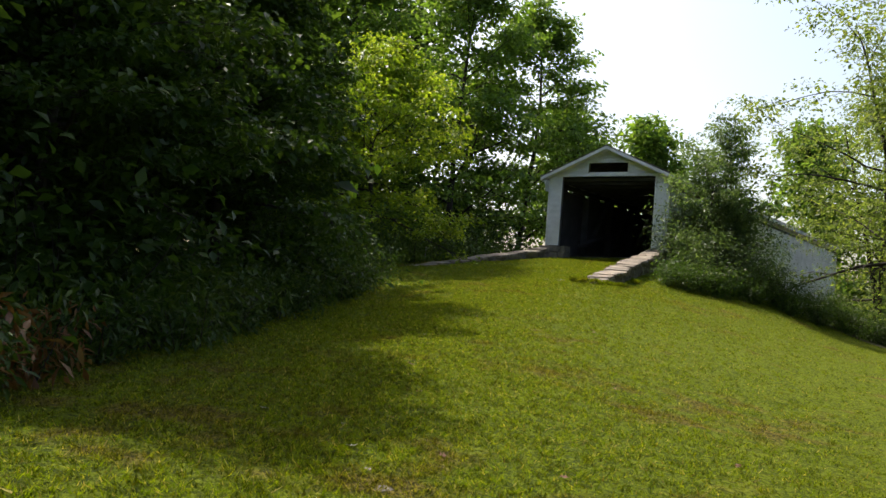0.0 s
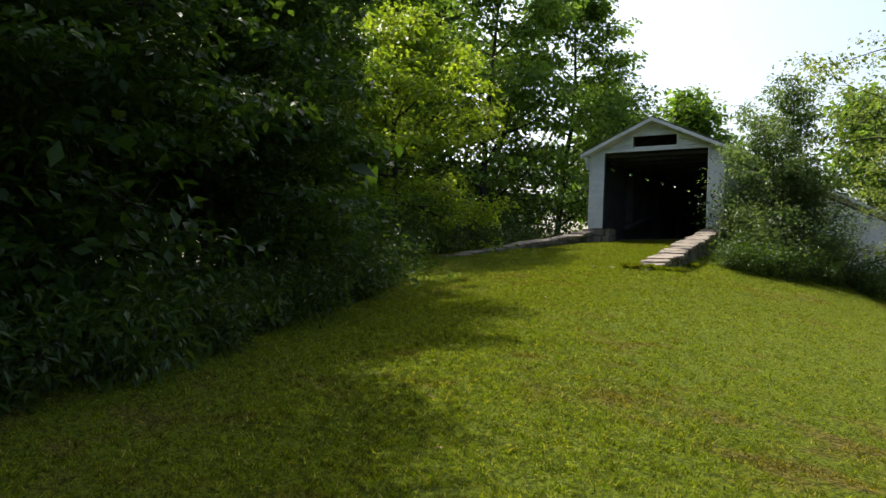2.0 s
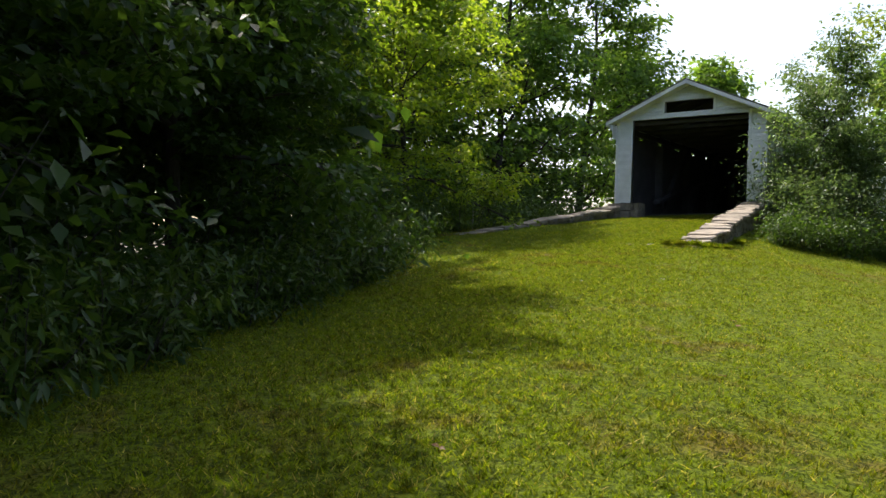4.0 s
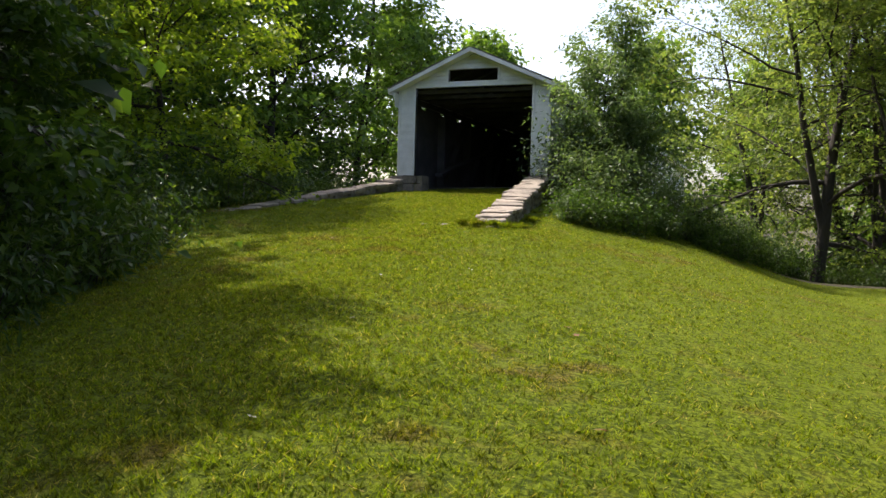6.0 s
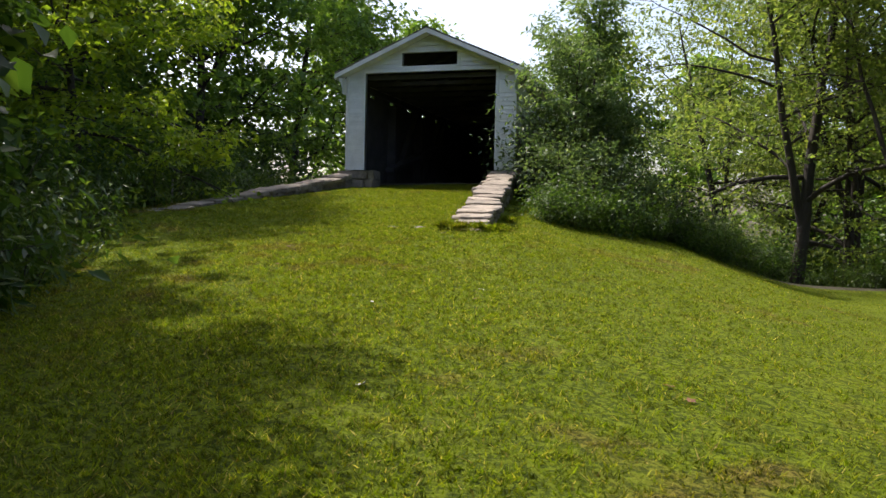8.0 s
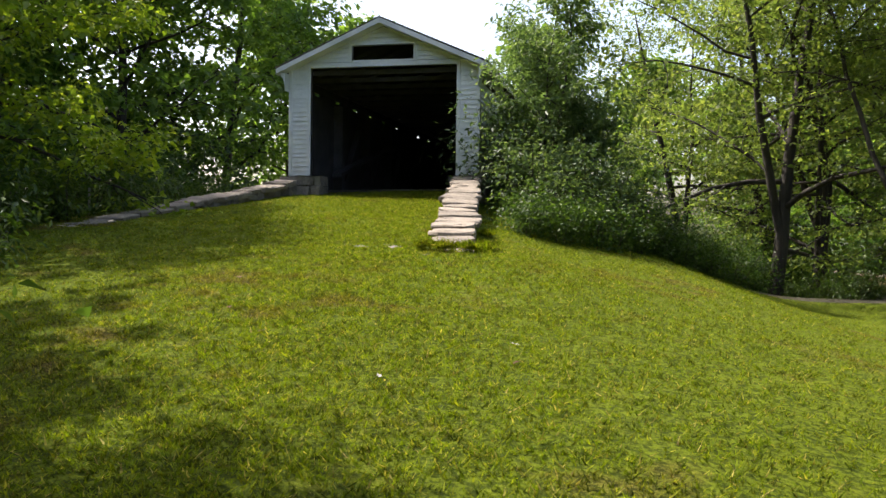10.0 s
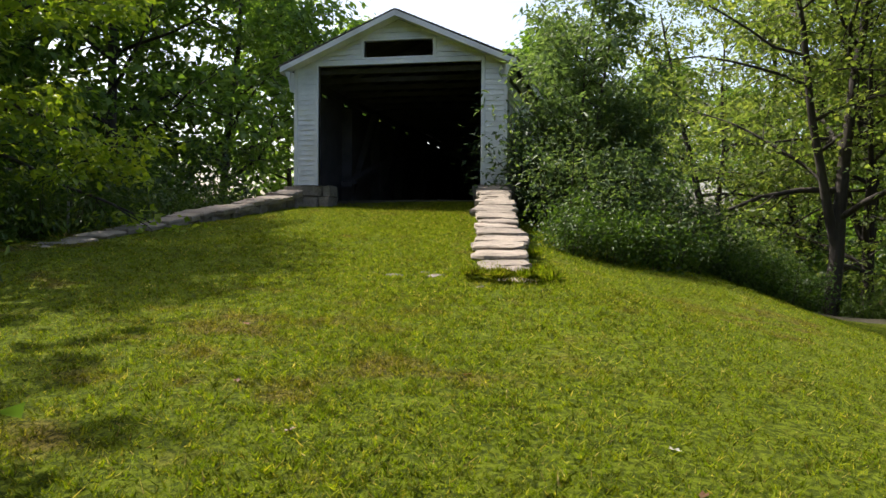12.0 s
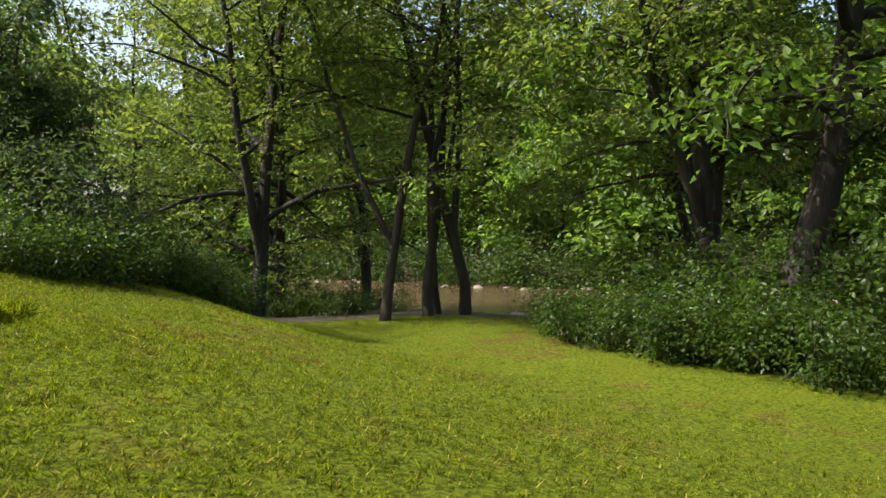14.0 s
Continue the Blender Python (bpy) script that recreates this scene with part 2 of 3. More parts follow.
def build_ground():
    near = np.arange(-24, 40.01, 0.4)
    far = np.cumsum(0.6 * 1.22 ** np.arange(32))
    xs = np.concatenate([near[0] - far[::-1], near, near[-1] + far])
    near = np.arange(-44, 46.01, 0.4)
    ys = np.concatenate([near[0] - far[::-1], near, near[-1] + far])
    gx, gy = np.meshgrid(xs, ys)
    v = np.stack([gx, gy, height(gx, gy)], -1).reshape(-1, 3)
    nx, ny = len(xs), len(ys)
    i = (np.arange(ny - 1)[:, None] * nx + np.arange(nx - 1)).ravel()
    f = np.stack([i, i + 1, i + nx + 1, i + nx], -1)
    me = mesh_from("ground", v, f.tolist(), M_GROUND, True)
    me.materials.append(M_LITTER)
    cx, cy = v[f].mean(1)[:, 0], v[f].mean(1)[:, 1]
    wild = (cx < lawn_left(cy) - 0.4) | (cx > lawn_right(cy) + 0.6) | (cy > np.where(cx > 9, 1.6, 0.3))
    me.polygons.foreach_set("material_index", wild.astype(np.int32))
    ob = new("ground", me)
    tagged(ob, "mown green lawn with worn earthy patches on a slope", "lawn", kind="structure")


# ---- plants ----
def tube(verts, faces, pts, radii, sides):
    """Adds a tapered tube along pts to the lists."""
    pts = [Vector(p) for p in pts]
    rings = []
    for i, p in enumerate(pts):
        d = (pts[min(i + 1, len(pts) - 1)] - pts[max(i - 1, 0)]).normalized()
        u = d.orthogonal().normalized() if abs(d.z) < 0.9 else (Vector((1, 0, 0)) - d * d.x).normalized()
        w = d.cross(u)
        k = len(verts)
        for j in range(sides):
            a = 2 * math.pi * j / sides
            verts.append(p + (u * math.cos(a) + w * math.sin(a)) * radii[i])
        rings.append(k)
    for a, b in zip(rings, rings[1:]):
        for j in range(sides):
            faces.append((a + j, a + (j + 1) % sides, b + (j + 1) % sides, b + j))
    verts.append(pts[-1] + (pts[-1] - pts[-2]).normalized() * radii[-1])
    for j in range(sides):
        faces.append((rings[-1] + j, rings[-1] + (j + 1) % sides, len(verts) - 1))


def bent(rng, a, direction, length, n, wiggle, lift):
    """Points of a crooked branch."""
    pts, d, p = [Vector(a)], Vector(direction).normalized(), Vector(a)
    for _ in range(n):
        d = (d + Vector((rng.normal(0, wiggle), rng.normal(0, wiggle), rng.normal(0, wiggle) + lift))).normalized()
        p = p + d * (length / n)
        pts.append(p.copy())
    return pts


def leaf_mesh(name, centres, rng, per, spread, size, mat, flat=0.45, droop=0.35, long=1.7):
    """Folded leaves in loose sprays round the centres."""
    c = np.repeat(np.asarray(centres, float), per, 0)
    n = len(c)
    off = rng.normal(0, 1, (n, 3)) * (spread, spread, spread * flat)
    c = c + off
    az = np.arctan2(off[:, 1], off[:, 0]) + rng.normal(0, 0.8, n)
    dip = -droop + rng.normal(0, 0.45, n)
    d = np.stack([np.cos(az) * np.cos(dip), np.sin(az) * np.cos(dip), np.sin(dip)], -1)
    up = rng.normal(0, 0.55, (n, 3)) + (0, 0, 1)
    sd = np.cross(d, up)
    sd /= np.linalg.norm(sd, axis=1, keepdims=True)
    nm = np.cross(sd, d)
    ln = size * rng.uniform(0.6, 1.3, (n, 1))
    wd = ln / long * 0.5
    v = np.stack([c, c + d * ln * 0.5 + sd * wd + nm * wd * 0.35, c + d * ln - nm * ln * 0.08, c + d * ln * 0.5 - sd * wd + nm * wd * 0.35], 1).reshape(-1, 3)
    k = np.arange(n) * 4
    f = np.stack([np.stack([k, k + 1, k + 2], -1), np.stack([k, k + 2, k + 3], -1)], 1).reshape(-1, 3)
    me = bpy.data.meshes.new(name)
    me.vertices.add(len(v))
    me.vertices.foreach_set("co", v.ravel())
    me.loops.add(f.size)
    me.loops.foreach_set("vertex_index", f.ravel().astype(np.int32))
    me.polygons.add(len(f))
    me.polygons.foreach_set("loop_start", (np.arange(len(f)) * 3).astype(np.int32))
    me.update(calc_edges=True)
    me.materials.append(mat)
    return me


def tree(seed, H, r0, base, spread, limbs, mat, leaf=0.16, per=14, spray=0.4, lean=(0, 0), lift=0.06, sway=0.05, top=0.75, fork=0, twigs=True, flat=0.45, long=1.7):
    """A tree at the origin: tapered trunk with limbs, and a crown of leaf sprays on its twigs.
    base: height of the lowest limb as a part of H; top: how far the crown narrows."""
    rng = np.random.default_rng(seed)
    verts, faces, sprays = [], [], []
    trunk = bent(rng, (0, 0, -0.4), (lean[0], lean[1], 1), H + 0.4, 12, sway, 0.06)
    rad = [r0 * (1.25 if i == 0 else 1) * (1 - 0.88 * i / 12) for i in range(13)]
    tube(verts, faces, trunk, rad, 10)
    stems = [(trunk, rad)]
    for k in range(fork):
        a = 2 + k
        p2 = bent(rng, trunk[a], (rng.normal(0, 0.22), rng.normal(0, 0.22), 1), H * 0.8, 9, sway * 1.3, 0.05)
        r2 = [rad[a] * 0.75 * (1 - 0.85 * i / 9) for i in range(10)]
        tube(verts, faces, p2, r2, 8)
        stems.append((p2, r2))
    for li in range(limbs):
        pts, rr = stems[li % len(stems)]
        u = (li + rng.uniform(0, 1)) / limbs
        f = base + (0.97 - base) * u
        s = f * (len(pts) - 1)
        i = min(int(s), len(pts) - 2)
        a = pts[i].lerp(pts[i + 1], s - i)
        az = li * 2.4 + rng.normal(0, 0.4)
        prof = (1 - top * u ** 1.6) * rng.uniform(0.7, 1.15)
        el = 0.15 + 0.75 * u + rng.normal(0, 0.15)
        L = spread * prof
        limb = bent(rng, a, (math.cos(az) * math.cos(el), math.sin(az) * math.cos(el), math.sin(el)), L, 6, 0.12, lift - 0.05)
        r1 = min(rr[i] * 0.5, 0.03 + 0.022 * L)
        tube(verts, faces, limb, [r1 * (1 - 0.85 * j / 6) for j in range(7)], 6)
        for b in range(8):
            j = min(1 + b * 5 // 6, 5)
            q = limb[j].lerp(limb[j + 1], rng.uniform(0, 1))
            d = (limb[j + 1] - limb[j]).normalized()
            sd = Vector((-d.y, d.x, 0)) * (1 if b % 2 else -1)
            tw = bent(rng, q, d * 0.6 + sd * rng.uniform(0.5, 1.1) + Vector((0, 0, rng.normal(0, 0.3))), L * rng.uniform(0.25, 0.45), 3, 0.2, -0.04)
            if twigs:
                tube(verts, faces, tw, [r1 * 0.3, r1 * 0.24, r1 * 0.16, r1 * 0.08], 3)
            sprays += [tw[1], tw[2], tw[3], tw[2].lerp(tw[3], 0.5)]
        sprays += [limb[-1], limb[-2]]
    wood = mesh_from("trunk", verts, faces, M_BARK, True)
    crown = leaf_mesh("crown", [tuple(p) for p in sprays], rng, per, spray, leaf, mat, flat, 0.35, long)
    return wood, crown


def place_tree(meshes, x, y, turn, scale, label, name="tree", group="", z=None, category="tree"):
    ob = new(name)
    ob.matrix_basis = pose(x, y, float(height(x, y)) if z is None else z, 0, 0, turn) @ Matrix.Scale(scale, 4)
    for nm, me in zip(("trunk", "crown"), meshes):
        o = new(nm, me)
        o.parent = ob
    tagged(ob, label, category, group)
    return ob


def shrub(seed, H, R, stems, mat, leaf=0.11, per=12, spray=0.2, long=1.7, droop=0.3, stalk=None):
    """A many-stemmed bush or clump of weeds."""
    rng = np.random.default_rng(seed)
    verts, faces, sprays = [], [], []
    for k in range(stems):
        az, r = rng.uniform(0, 6.283), R * 0.6 * math.sqrt(rng.uniform(0, 1))
        out = rng.uniform(0.1, 0.6)
        L = H * rng.uniform(0.6, 1.1)
        st = bent(rng, (r * math.cos(az), r * math.sin(az), -0.15), (math.cos(az) * out, math.sin(az) * out, 1), L, 5, 0.12, 0.0)
        tube(verts, faces, st, [0.012 * (1 - 0.15 * j) * (0.6 + H * 0.35) for j in range(6)], 4)
        for j in range(1, 6):
            for _ in range(2):
                p = st[j] + Vector(rng.normal(0, 0.12 * R + 0.03, 3))
                sprays.append((p.x, p.y, max(p.z, 0.08)))
    return (mesh_from("stem", verts, faces, stalk or M_BARK, True), leaf_mesh("foliage", sprays, rng, per, spray, leaf, mat, 0.8, droop, long))


def place_shrub(meshes, x, y, turn, scale, label, name="shrub", group=""):
    ob = new(name)
    ob.matrix_basis = pose(x, y, float(height(x, y)), 0, 0, turn) @ Matrix.Scale(scale, 4)
    for nm, me in zip(("stem", "foliage"), meshes):
        o = tagged(new(nm, me), kind="stuff")
        o.parent = ob
    tagged(ob, label, "shrub", group)
    return ob


build_ground()


# ---- covered bridge ----
def build_bridge():
    W, OP, ZB, ZT, ZE, ZA, L = 2.75, 2.1, 0.65, 3.66, 3.62, 4.86, 38.0
    slope = (ZA - ZE) / 2.98
    bridge = new("covered_bridge")
    tagged(bridge, "white clapboard covered bridge with a dark open portal", "covered bridge")

    def rake(x):
        return ZA - 0.1 - abs(x) * slope

    # portal: backing board cut round the opening and the vent, with the clapboards in front
    def board(x0, x1, z0, z1, n):
        """One clapboard, its lower edge proud; its ends follow the roof where it meets it."""
        bm = bmesh.new()
        vs = []
        for z, y in ((z0, -0.035), (z1, -0.012)):
            for x in (x0, x1):
                zz = min(z, rake(x))
                vs.append([(x, y, zz), (x, 0.0, zz)])
        a, b2, c, d = vs
        order = [a[0], b2[0], d[0], c[0], a[1], b2[1], d[1], c[1]]
        bv = [bm.verts.new(p) for p in order]
        for f in ((0, 1, 2, 3), (7, 6, 5, 4), (0, 4, 5, 1), (1, 5, 6, 2), (2, 6, 7, 3), (3, 7, 4, 0)):
            bm.faces.new([bv[k] for k in f])
        part("clapboard", bm, M_PAINT, n)

    front = part("portal_wall", box(-W, -OP, 0.002, 0.12, ZB, 3.6), M_PAINT, bridge)
    bm = bmesh.new()
    add_box(bm, OP, W, 0.002, 0.12, ZB, 3.6)
    part("portal_wall", bm, M_PAINT, bridge)
    bm = bmesh.new()
    for x0, x1, lo, hi in ((-OP, -0.89, ZT, None), (0.88, OP, ZT, None), (-0.89, 0.88, ZT, 3.84), (-0.89, 0.88, 4.25, None), (-W, -OP, 3.6, None), (OP, W, 3.6, None)):
        cols = np.linspace(x0, x1, 7)
        for xa, xb in zip(cols, cols[1:]):
            ha, hb = (hi, hi) if hi else (rake(xa), rake(xb))
            v = [bm.verts.new(p) for p in ((xa, 0.002, lo), (xb, 0.002, lo), (xb, 0.002, hb), (xa, 0.002, ha), (xa, 0.12, lo), (xb, 0.12, lo), (xb, 0.12, hb), (xa, 0.12, ha))]
            for f in ((0, 1, 2, 3), (7, 6, 5, 4), (0, 4, 5, 1), (1, 5, 6, 2), (2, 6, 7, 3), (3, 7, 4, 0)):
                bm.faces.new([v[k] for k in f])
    bmesh.ops.remove_doubles(bm, verts=bm.verts[:], dist=0.001)
    part("gable_wall", bm, M_PAINT, bridge)
    z = ZB
    while z < 3.56:
        for x0, x1 in ((-W + 0.09, -OP - 0.09), (OP + 0.09, W - 0.09)):
            board(x0, x1, z, min(z + 0.135, 3.6), bridge)
        z += 0.128
    z = 3.8
    while z < ZA - 0.2:
        half = (ZA - 0.1 - z) / slope - 0.02
        z1 = min(z + 0.135, ZA - 0.12)
        if half > 1.0 and z < 4.3 and z1 > 3.8:
            board(-min(half, W), -0.98, z, z1, bridge)
            board(0.97, min(half, W), z, z1, bridge)
        else:
            board(-half, half, z, z1, bridge)
        z += 0.128
    for x0, x1, z0, z1, nm in ((-W, -W + 0.09, ZB, 3.62, "corner_board"), (W - 0.09, W, ZB, 3.62, "corner_board"), (-OP - 0.09, -OP, ZB, ZT + 0.12, "jamb_board"), (OP, OP + 0.09, ZB, ZT + 0.12, "jamb_board"),
                               (-OP, OP, ZT, ZT + 0.12, "head_board"), (-0.98, -0.89, 3.79, 4.3, "vent_trim"), (0.88, 0.97, 3.79, 4.3, "vent_trim"), (-0.89, 0.88, 3.785, 3.84, "vent_trim"), (-0.89, 0.88, 4.25, 4.31, "vent_trim")):
        part(nm, box(x0, x1, -0.05, 0.13, z0, z1, 0.006), M_PAINT, bridge)
    # long walls with a slit under the eaves
    for sx in (-1, 1):
        xa, xb = sorted((sx * (W - 0.12), sx * W))
        bm = bmesh.new()
        add_box(bm, xa, xb, 0.121, 22, 0.37, 3.17)
        add_box(bm, xa, xb, 22, L, -1.2, 3.17)
        for k in range(9):
            u0, u1 = k / 9, (k + 1) / 9
            c0, c1 = 2.2 * (1 - math.sqrt(1 - u0 * u0)), 2.2 * (1 - math.sqrt(max(0, 1 - u1 * u1)))
            add_box(bm, xa, xb, 22 - 2.0 * (1 - u0), 22 - 2.0 * (1 - u1) + 0.001, 0.37 - 1.5 * (u1 ** 2.5), 0.37)
        part("side_wall", bm, M_PAINT, bridge)
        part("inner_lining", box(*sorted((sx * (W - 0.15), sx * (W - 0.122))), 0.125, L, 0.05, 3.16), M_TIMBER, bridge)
        zz = 0.37
        while zz < 3.0:
            bm = bmesh.new()
            x0, x1 = (sx * W, sx * (W + 0.03))
            a = [bm.verts.new(p) for p in ((x1, 0.0, zz), (x1, L, zz), (sx * (W + 0.006), L, zz + 0.14), (sx * (W + 0.006), 0.0, zz + 0.14), (x0, 0.0, zz), (x0, L, zz))]
            bm.faces.new((a[0], a[1], a[2], a[3]))
            bm.faces.new((a[0], a[4], a[5], a[1]))
            zz += 0.14
            part("clapboard", bm, M_PAINT, bridge)
        bm = bmesh.new()
        add_box(bm, *sorted((sx * (W - 0.12), sx * W)), 0.14, L, 3.3, 3.5)
        part("wall_plate", bm, M_TIMBER, bridge)
        rng = np.random.default_rng(3 + sx)
        y = 0.5
        while y < L:
            wd = rng.uniform(1.2, 1.4)
            bm = bmesh.new()
            add_box(bm, *sorted((sx * (W - 0.07), sx * (W - 0.02))), y, y + wd, 3.175, 3.36)
            part("eave_block", bm, M_TIMBER, bridge)
            y += wd + rng.uniform(0.42, 0.56)
    # roof
    for sx in (-1, 1):
        bm = bmesh.new()
        v = []
        for y in (-0.36, L + 0.3):
            for x, z in ((0, ZA), (sx * 2.98, ZE - 0.06), (sx * 2.98, ZE + 0.0), (0, ZA + 0.06)):
                v.append(bm.verts.new((x, y, z)))
        for k in range(4):
            bm.faces.new((v[k], v[(k + 1) % 4], v[(k + 1) % 4 + 4], v[k + 4]))
        bm.faces.new(v[:4])
        bm.faces.new(v[4:][::-1])
        part("roof_deck", bm, M_TIMBER, bridge)
        bm = bmesh.new()
        v = []
        for y in (-0.4, 0.0):
            for x, z in ((0, ZA - 0.09), (sx * 3.0, ZE - 0.15), (sx * 3.0, ZE - 0.015), (0, ZA + 0.05)):
                v.append(bm.verts.new((x, y if (z > 3.7 or y < -0.2) else 0.0, z)))
        for k in range(4):
            bm.faces.new((v[k], v[(k + 1) % 4], v[(k + 1) % 4 + 4], v[k + 4]))
        bm.faces.new(v[:4])
        bm.faces.new(v[4:][::-1])
        part("rake_soffit", bm, M_PAINT, bridge)
        rows = 22
        for k in range(rows):
            u0, u1 = k / rows, (k + 1.15) / rows
            bm = bmesh.new()
            p0 = (sx * 3.02 * (1 - u0), ZE + 0.012 + (ZA - ZE + 0.06) * u0)
            p1 = (sx * 3.02 * max(0, 1 - u1), ZE + 0.012 + (ZA - ZE + 0.06) * min(1, u1))
            q = [bm.verts.new(p) for p in ((p0[0], -0.4, p0[1] + 0.03), (p0[0], L + 0.35, p0[1] + 0.03), (p1[0], L + 0.35, p1[1] + 0.012), (p1[0], -0.4, p1[1] + 0.012), (p0[0], -0.4, p0[1]), (p0[0], L + 0.35, p0[1]))]
            bm.faces.new(q[:4])
            bm.faces.new((q[0], q[4], q[5], q[1]))
            bm.faces.new((q[0], q[3], q[4]))
            part("shingle_course", bm, M_SHINGLE, bridge)
        part("fascia", box(*sorted((sx * 2.985, sx * 3.01)), -0.36, L, ZE - 0.17, ZE - 0.005), M_PAINT, bridge)
        part("frieze_board", box(*sorted((sx * (W + 0.002), sx * (W + 0.03))), 0.0, L, 3.3, 3.56), M_PAINT, bridge)
        # curved eave bracket
        bm = bmesh.new()
        prof = [(sx * W, 3.0)] + [(sx * (W + 0.23 * (1 - math.cos(a))), 3.0 + 0.5 * math.sin(a)) for a in np.linspace(0.1, math.pi / 2, 8)] + [(sx * W, 3.5)]
        f0 = [bm.verts.new((x, -0.34, z)) for x, z in prof]
        f1 = [bm.verts.new((x, 0.12, z)) for x, z in prof]
        bm.faces.new(f0)
        bm.faces.new(f1[::-1])
        for k in range(len(prof)):
            bm.faces.new((f0[k], f0[(k + 1) % len(prof)], f1[(k + 1) % len(prof)], f1[k]))
        part("eave_bracket", bm, M_PAINT, bridge)
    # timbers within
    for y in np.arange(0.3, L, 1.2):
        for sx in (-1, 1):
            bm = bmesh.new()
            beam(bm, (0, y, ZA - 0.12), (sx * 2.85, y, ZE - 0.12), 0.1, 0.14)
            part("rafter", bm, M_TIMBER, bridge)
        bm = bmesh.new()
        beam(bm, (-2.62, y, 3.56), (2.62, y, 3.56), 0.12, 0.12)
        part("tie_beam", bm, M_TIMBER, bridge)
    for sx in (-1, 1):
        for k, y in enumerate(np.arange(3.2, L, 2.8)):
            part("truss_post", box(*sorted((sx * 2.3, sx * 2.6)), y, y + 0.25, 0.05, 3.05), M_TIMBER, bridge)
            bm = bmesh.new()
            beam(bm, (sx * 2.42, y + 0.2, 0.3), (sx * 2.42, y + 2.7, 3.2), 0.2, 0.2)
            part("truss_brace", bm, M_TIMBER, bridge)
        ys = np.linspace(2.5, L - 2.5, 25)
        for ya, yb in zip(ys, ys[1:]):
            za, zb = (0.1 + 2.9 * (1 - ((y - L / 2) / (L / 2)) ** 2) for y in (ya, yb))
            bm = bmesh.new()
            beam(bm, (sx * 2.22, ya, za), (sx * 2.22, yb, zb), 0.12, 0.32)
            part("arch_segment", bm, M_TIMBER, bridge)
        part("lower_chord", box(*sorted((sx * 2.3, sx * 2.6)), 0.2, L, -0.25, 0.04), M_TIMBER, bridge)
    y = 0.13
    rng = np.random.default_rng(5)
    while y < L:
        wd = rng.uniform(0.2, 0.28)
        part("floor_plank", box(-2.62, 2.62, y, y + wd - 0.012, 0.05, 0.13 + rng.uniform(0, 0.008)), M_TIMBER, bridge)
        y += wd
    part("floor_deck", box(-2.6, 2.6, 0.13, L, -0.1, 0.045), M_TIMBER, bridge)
    # far portal
    bm = bmesh.new()
    add_box(bm, -W, -OP, L - 0.12, L, -1.2, 3.6)
    add_box(bm, OP, W, L - 0.12, L, -1.2, 3.6)
    add_box(bm, -W, W, L - 0.12, L, 3.6, 3.75)
    part("far_portal", bm, M_PAINT, bridge)


build_bridge()


# ---- stone walls ----
def stone_block(rng, sx, sy, sz):
    """A rough block about the origin, its top at z = 0."""
    bm = bmesh.new()
    bmesh.ops.create_cube(bm, size=1, matrix=Matrix.Translation((0, 0, -0.5)))
    bmesh.ops.bevel(bm, geom=bm.edges[:], offset=0.07, segments=1, affect="EDGES")
    for v in bm.verts:
        j = rng.uniform(-0.085, 0.085, 3)
        v.co = Vector(((v.co.x + j[0]) * sx, (v.co.y + j[1]) * sy, (v.co.z + j[2] * 0.8) * sz))
    return bm


def cap_slab(rng, sx, sy, sz):
    """A split flat slab with a ragged outline and a layered edge, its top about z = 0."""
    n = 14
    bm = bmesh.new()
    ang = [2 * math.pi * (i + 0.5) / n for i in range(n)]
    base = []
    for a in ang:
        c, d = math.cos(a), math.sin(a)
        k = min(0.5 / max(abs(c), 1e-6), 0.5 / max(abs(d), 1e-6))
        k *= 1 + rng.uniform(-0.11, 0.05)
        base.append((c * k * sx, d * k * sy))
    rings = []
    for inset, z in ((0.62, 0.0), (0.95, -0.012), (1.0, -0.3 * sz), (0.955, -0.52 * sz), (0.99, -0.62 * sz), (0.93, -sz)):
        w = 0.1 if inset < 0.9 else 0.02
        rings.append([bm.verts.new((x * (inset + rng.uniform(-w, w)), y * (inset + rng.uniform(-w, w)), z + rng.uniform(-0.012, 0.012))) for x, y in base])
    for lo, hi in zip(rings[1:], rings):
        for i in range(n):
            bm.faces.new((lo[i], lo[(i + 1) % n], hi[(i + 1) % n], hi[i]))
    bm.faces.new(rings[0])
    bm.faces.new(rings[-1][::-1])
    return bm


